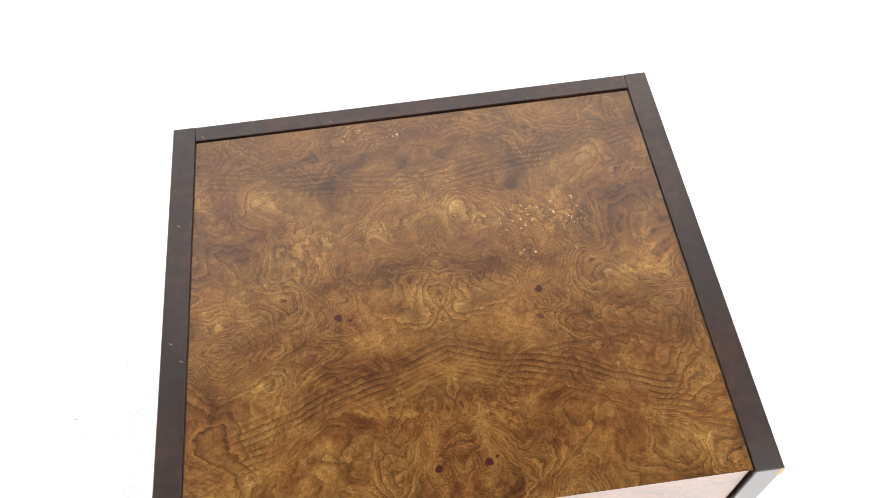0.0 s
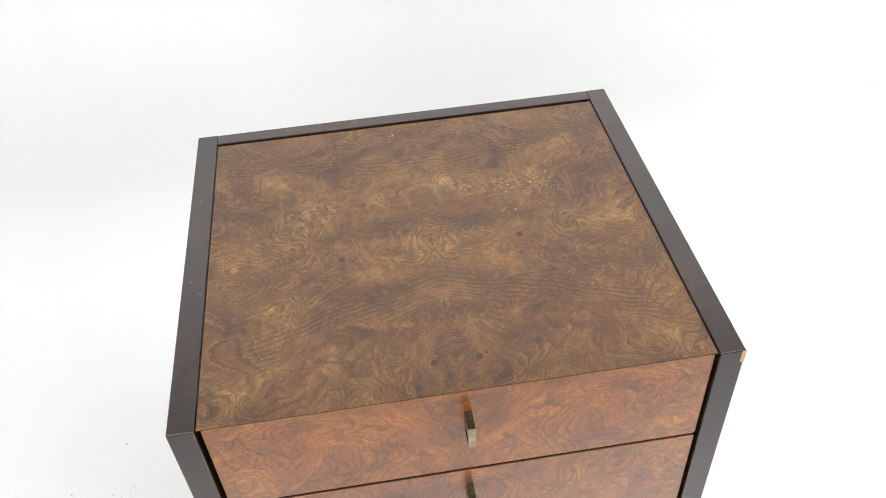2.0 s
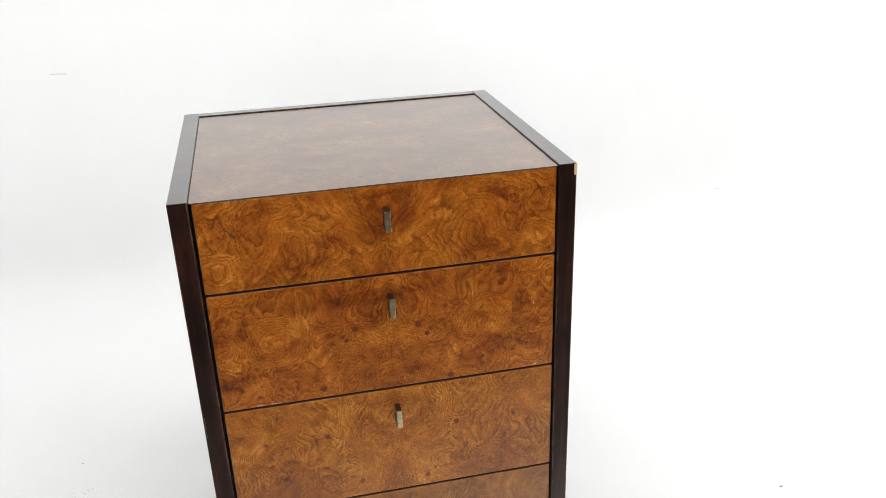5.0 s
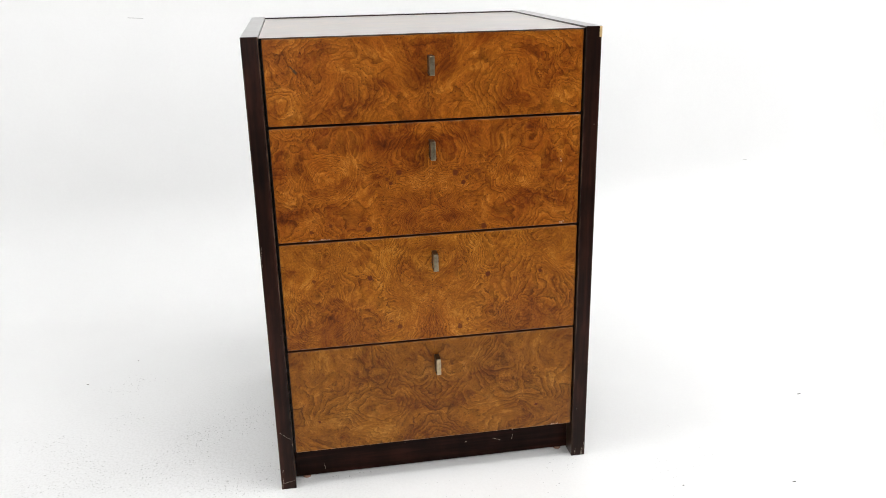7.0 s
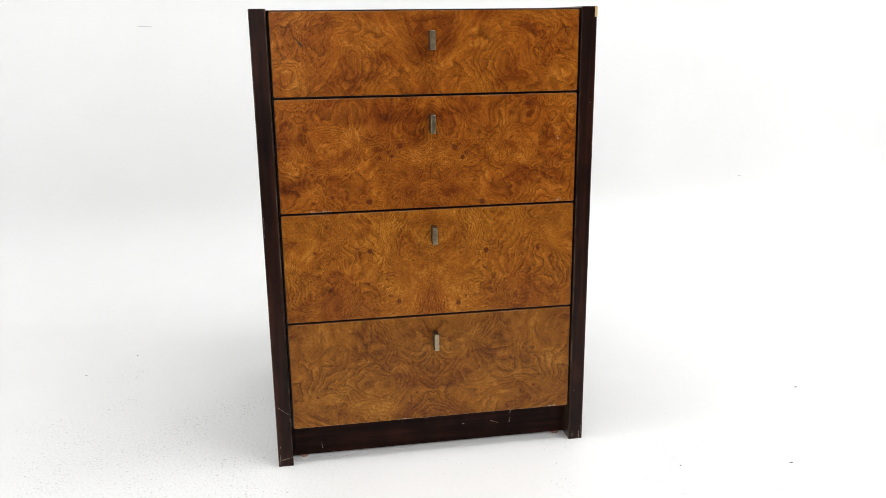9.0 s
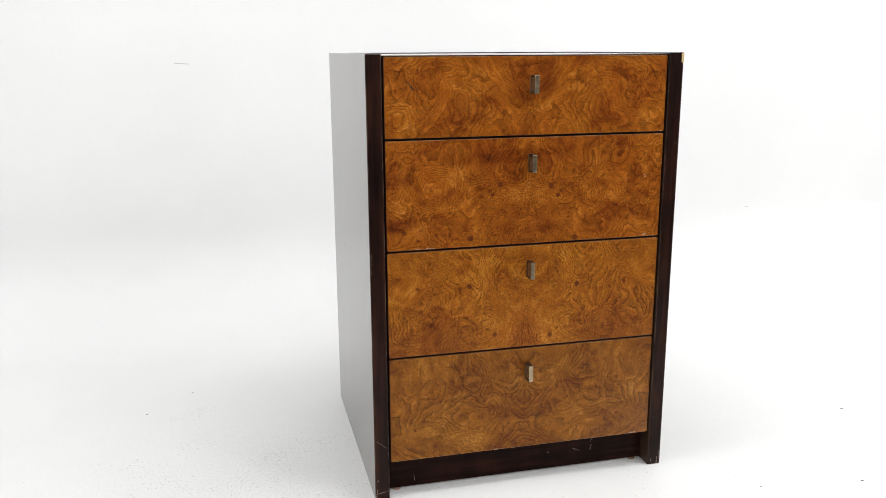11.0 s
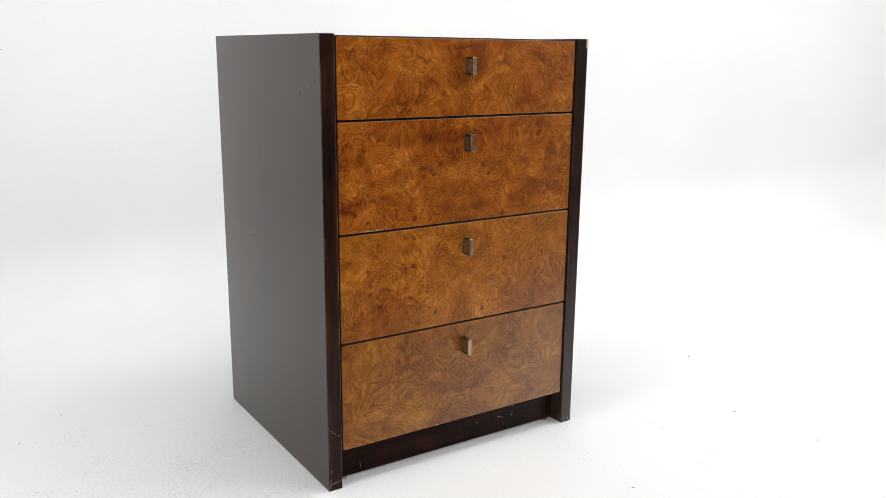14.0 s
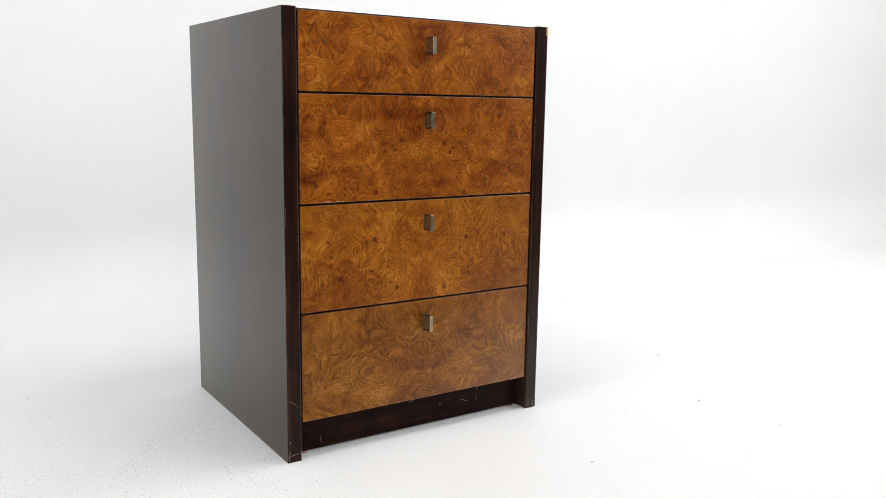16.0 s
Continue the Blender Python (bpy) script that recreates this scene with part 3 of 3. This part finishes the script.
# ---- the studio ----
LEFT, RIGHT, FRONT, BACK, HIGH, COVE, SWEEP = -2.4, 4.6, -5.2, 1.145, 3.0, 0.275, 2.6


WHITE_FRONT = -0.85


def make_floor():
    bm = block(bmesh.new(), LEFT - 0.15, RIGHT + 0.15, WHITE_FRONT, BACK + 0.15, -0.12, 0.0)
    # added out of view: a dark floor that keeps haze off the drawer fronts
    bare = block(bmesh.new(), LEFT - 0.15, RIGHT + 0.15, FRONT - 0.15, WHITE_FRONT, -0.12, -0.002)
    tagged(part("floor_unseen_dark", bare, DIM), "unseen dark floor added to darken reflections in the drawers", "floor", kind="structure")
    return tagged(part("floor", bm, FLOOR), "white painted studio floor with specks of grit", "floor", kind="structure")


def make_back_wall():
    """A wall that runs down into the floor in a quarter-round cove."""
    sweep = [(BACK, SWEEP)]
    for k in range(25):
        a = math.pi / 2 * k / 24
        sweep.append((BACK - COVE + COVE * math.cos(a), COVE - COVE * math.sin(a) + 0.0006))
    sweep.append((BACK - COVE - 0.03, 0.0002))
    line = [(BACK + 0.15, 0.0002), (BACK + 0.15, SWEEP)] + sweep
    bm = bmesh.new()
    skin = [[bm.verts.new((x, y, z)) for y, z in sweep] for x in (LEFT, RIGHT)]
    for k in range(len(sweep) - 1):
        bm.faces.new((skin[0][k], skin[0][k + 1], skin[1][k + 1], skin[1][k])).smooth = True
    # back, top, underside and ends, with corners of their own so that the sweep shades evenly
    rest = [[bm.verts.new((x, y, z)) for y, z in (sweep[-1], *line[:2], sweep[0])] for x in (LEFT, RIGHT)]
    for k in range(3):
        bm.faces.new((rest[0][k], rest[0][k + 1], rest[1][k + 1], rest[1][k]))
    for x in (LEFT, RIGHT):
        bm.faces.new([bm.verts.new((x, y, z)) for y, z in line])
    # added out of view: grey that dims what the chest top reflects
    upper = block(bmesh.new(), LEFT, RIGHT, BACK + 0.02, BACK + 0.15, SWEEP + 0.001, HIGH)
    tagged(part("wall_upper_added", upper, GREY_WALL), "unseen grey wall added above the white sweep to dim reflections", "wall", kind="structure")
    return tagged(part("wall_north", bm, WALL), "white painted wall curving down into the floor", "wall", kind="structure")


make_floor()
make_back_wall()
for name, box in (("wall_west", (LEFT - 0.15, LEFT, FRONT, BACK + 0.15, 0, HIGH)), ("wall_east", (RIGHT, RIGHT + 0.15, FRONT, BACK + 0.15, 0, HIGH)),
                  ("wall_south", (LEFT - 0.15, RIGHT + 0.15, FRONT - 0.15, FRONT, 0, HIGH))):
    tagged(part(name, block(bmesh.new(), *box), DIM if name == "wall_south" else WALL), "plain painted studio wall", "wall", kind="structure")
# the ceiling is never in view; its dark tone keeps reflected haze low
tagged(part("ceiling", block(bmesh.new(), LEFT - 0.15, RIGHT + 0.15, FRONT - 0.15, BACK + 0.15, HIGH, HIGH + 0.12), CEILING), "unseen dark ceiling that closes the room and dims reflections", "ceiling", kind="structure")


# ---- the chest of drawers ----

def make_handle(parent, x, z):
    """A slim upright block pull with a sunk panel in each cheek."""
    w, d, h = 0.0043, 0.0225, 0.0152
    bm = block(bmesh.new(), x - w, x + w, FACE - d, FACE, z - h, z + h)
    cheeks = [f for f in bm.faces if abs(f.normal.x) > 0.9]
    bmesh.ops.inset_individual(bm, faces=cheeks, thickness=0.0042, depth=-0.0016)
    for f in cheeks:
        f.material_index = 1
    outer = [e for e in bm.edges if all(abs(abs(v.co.x - x) - w) < 1e-5 for v in e.verts)
             and not any(f.material_index for f in e.link_faces)
             and any(abs(f.normal.x) < 0.1 for f in e.link_faces)]
    outer += [e for e in bm.edges if abs(e.verts[0].co.x - e.verts[1].co.x) > w and all(v.co.y < FACE - d + 0.001 for v in e.verts)]
    bmesh.ops.bevel(bm, geom=list(set(outer)), offset=0.0009, segments=2, profile=0.5, affect="EDGES")
    # the front takes the lighter brass, its bright reflection put into the colour
    for f in bm.faces:
        if f.normal.y < -0.6:
            f.material_index = 1
    return part("handle", bm, (BRASS, BRIGHT), parent, "aged brass block pull")


def make_drawer(parent, z0, z1, handle_x, handle_z, material):
    """A drawer: a veneered front with thin edges, and the box behind it."""
    bm = block(bmesh.new(), -0.2510, 0.2525, FACE, FACE + 0.019, z0, z1)
    corners = [e for e in bm.edges if abs(e.verts[0].co.y - e.verts[1].co.y) > 0.01]
    bmesh.ops.bevel(bm, geom=corners, offset=0.0026, segments=4, profile=0.5, affect="EDGES")
    rim = [e for e in bm.edges if abs(e.verts[0].co.y - e.verts[1].co.y) < 0.001]
    bmesh.ops.bevel(bm, geom=rim, offset=0.0009, segments=2, profile=0.5, affect="EDGES")
    for f in bm.faces:
        f.material_index = 0 if f.normal.y < -0.6 else 1
    front = part("drawer", bm, (material, EDGE), parent)
    make_handle(front, handle_x, handle_z)
    return front


def make_side(parent, sign):
    x0, x1 = sorted((sign * HALF, sign * (HALF - THICK)))
    bm = block(bmesh.new(), x0, x1, 0.0, DEEP, 0.0, TALL, 0.0011)
    for f in bm.faces:
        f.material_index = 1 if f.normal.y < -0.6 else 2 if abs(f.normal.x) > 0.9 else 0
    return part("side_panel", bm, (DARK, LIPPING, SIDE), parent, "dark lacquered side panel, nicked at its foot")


def make_chest():
    chest = tagged(new("chest_of_drawers"), "burl-veneered chest of four drawers with dark lacquered sides", "chest of drawers")
    make_side(chest, -1)
    make_side(chest, 1)
    inner = HALF - THICK
    part("back_panel", block(bmesh.new(), -inner, inner, DEEP - 0.021, DEEP - 0.0004, 0.03, TALL - 0.0003, 0.0009), DARK, chest, "dark lacquered back rail")
    bm = block(bmesh.new(), -inner + 0.0009, inner - 0.0009, FACE - 0.001, DEEP - 0.0235, TOP - 0.0009, TOP, 0.0003)
    for f in bm.faces:
        f.material_index = 0 if f.normal.z > 0.5 else 1
    part("top_panel", bm, (BURL_TOP, EDGE), chest, "book-matched burl veneer top with flaked finish")
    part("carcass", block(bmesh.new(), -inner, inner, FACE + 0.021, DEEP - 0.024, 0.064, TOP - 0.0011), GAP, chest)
    part("plinth", block(bmesh.new(), -inner, inner, 0.032, 0.050, 0.003, 0.0655, 0.0006), PLINTH, chest, "dark recessed plinth board with scratches")
    make_drawer(chest, 0.6490, 0.7812, 0.0036, 0.7350, BURL_ONE)
    make_drawer(chest, 0.4590, 0.6455, 0.0026, 0.6020, BURL_TWO)
    make_drawer(chest, 0.2675, 0.4555, 0.0030, 0.4135, BURL_THREE)
    make_drawer(chest, 0.0695, 0.2640, 0.0038, 0.2215, BURL_FOUR)
    # a corner where the lacquer is broken away to bare wood
    bm = bmesh.new()
    block(bm, HALF - 0.0042, HALF + 0.0005, -0.0005, 0.0035, TALL - 0.0175, TALL - 0.0008, 0.0007)
    part("broken_corner", bm, BARE, chest, "bare pale wood where the lacquer broke away")
    for x in (-0.236, 0.238):
        bm = bmesh.new()
        bmesh.ops.create_cone(bm, cap_ends=True, segments=20, radius1=0.0075, radius2=0.007, depth=0.003, matrix=Matrix.Translation((x, 0.036, 0.0015)))
        part("glide", bm, RUST, chest, "small rust-brown foot glide")
    return chest


make_chest()


# ---- grit on the floor ----
def make_flecks():
    """Loose flecks of dirt and dark fibre, lying where they fell."""
    rng = random.Random(5)
    bm = bmesh.new()
    spots = [(0.803, 0.129, 8), (0.617, -0.158, 7), (0.643, -0.340, 5), (0.185, -0.277, 5), (-0.714, 0.493, 4), (-0.74, -0.034, 5), (-0.62, 0.594, 4), (0.42, -0.13, 4)]
    for x, y, mm in spots:
        long, wide, turn = mm * 0.0007, mm * 0.00028, rng.uniform(-0.5, 0.5)
        ring = [(math.cos(a) * long * rng.uniform(0.7, 1), math.sin(a) * wide * rng.uniform(0.6, 1)) for a in (k * math.tau / 7 for k in range(7))]
        place = Matrix.Translation((x, y, 0)) @ Matrix.Rotation(turn, 4, "Z")
        low = [bm.verts.new(place @ Vector((a, b, 0.0002))) for a, b in ring]
        top = [bm.verts.new(place @ Vector((a * 0.6, b * 0.6, 0.0012))) for a, b in ring]
        bm.faces.new(top)
        for k in range(7):
            bm.faces.new((low[k], low[(k + 1) % 7], top[(k + 1) % 7], top[k]))
    return tagged(part("floor_grit", bm, GREY), "loose dark flecks of dirt on the white floor", "dirt", kind="stuff")


make_flecks()
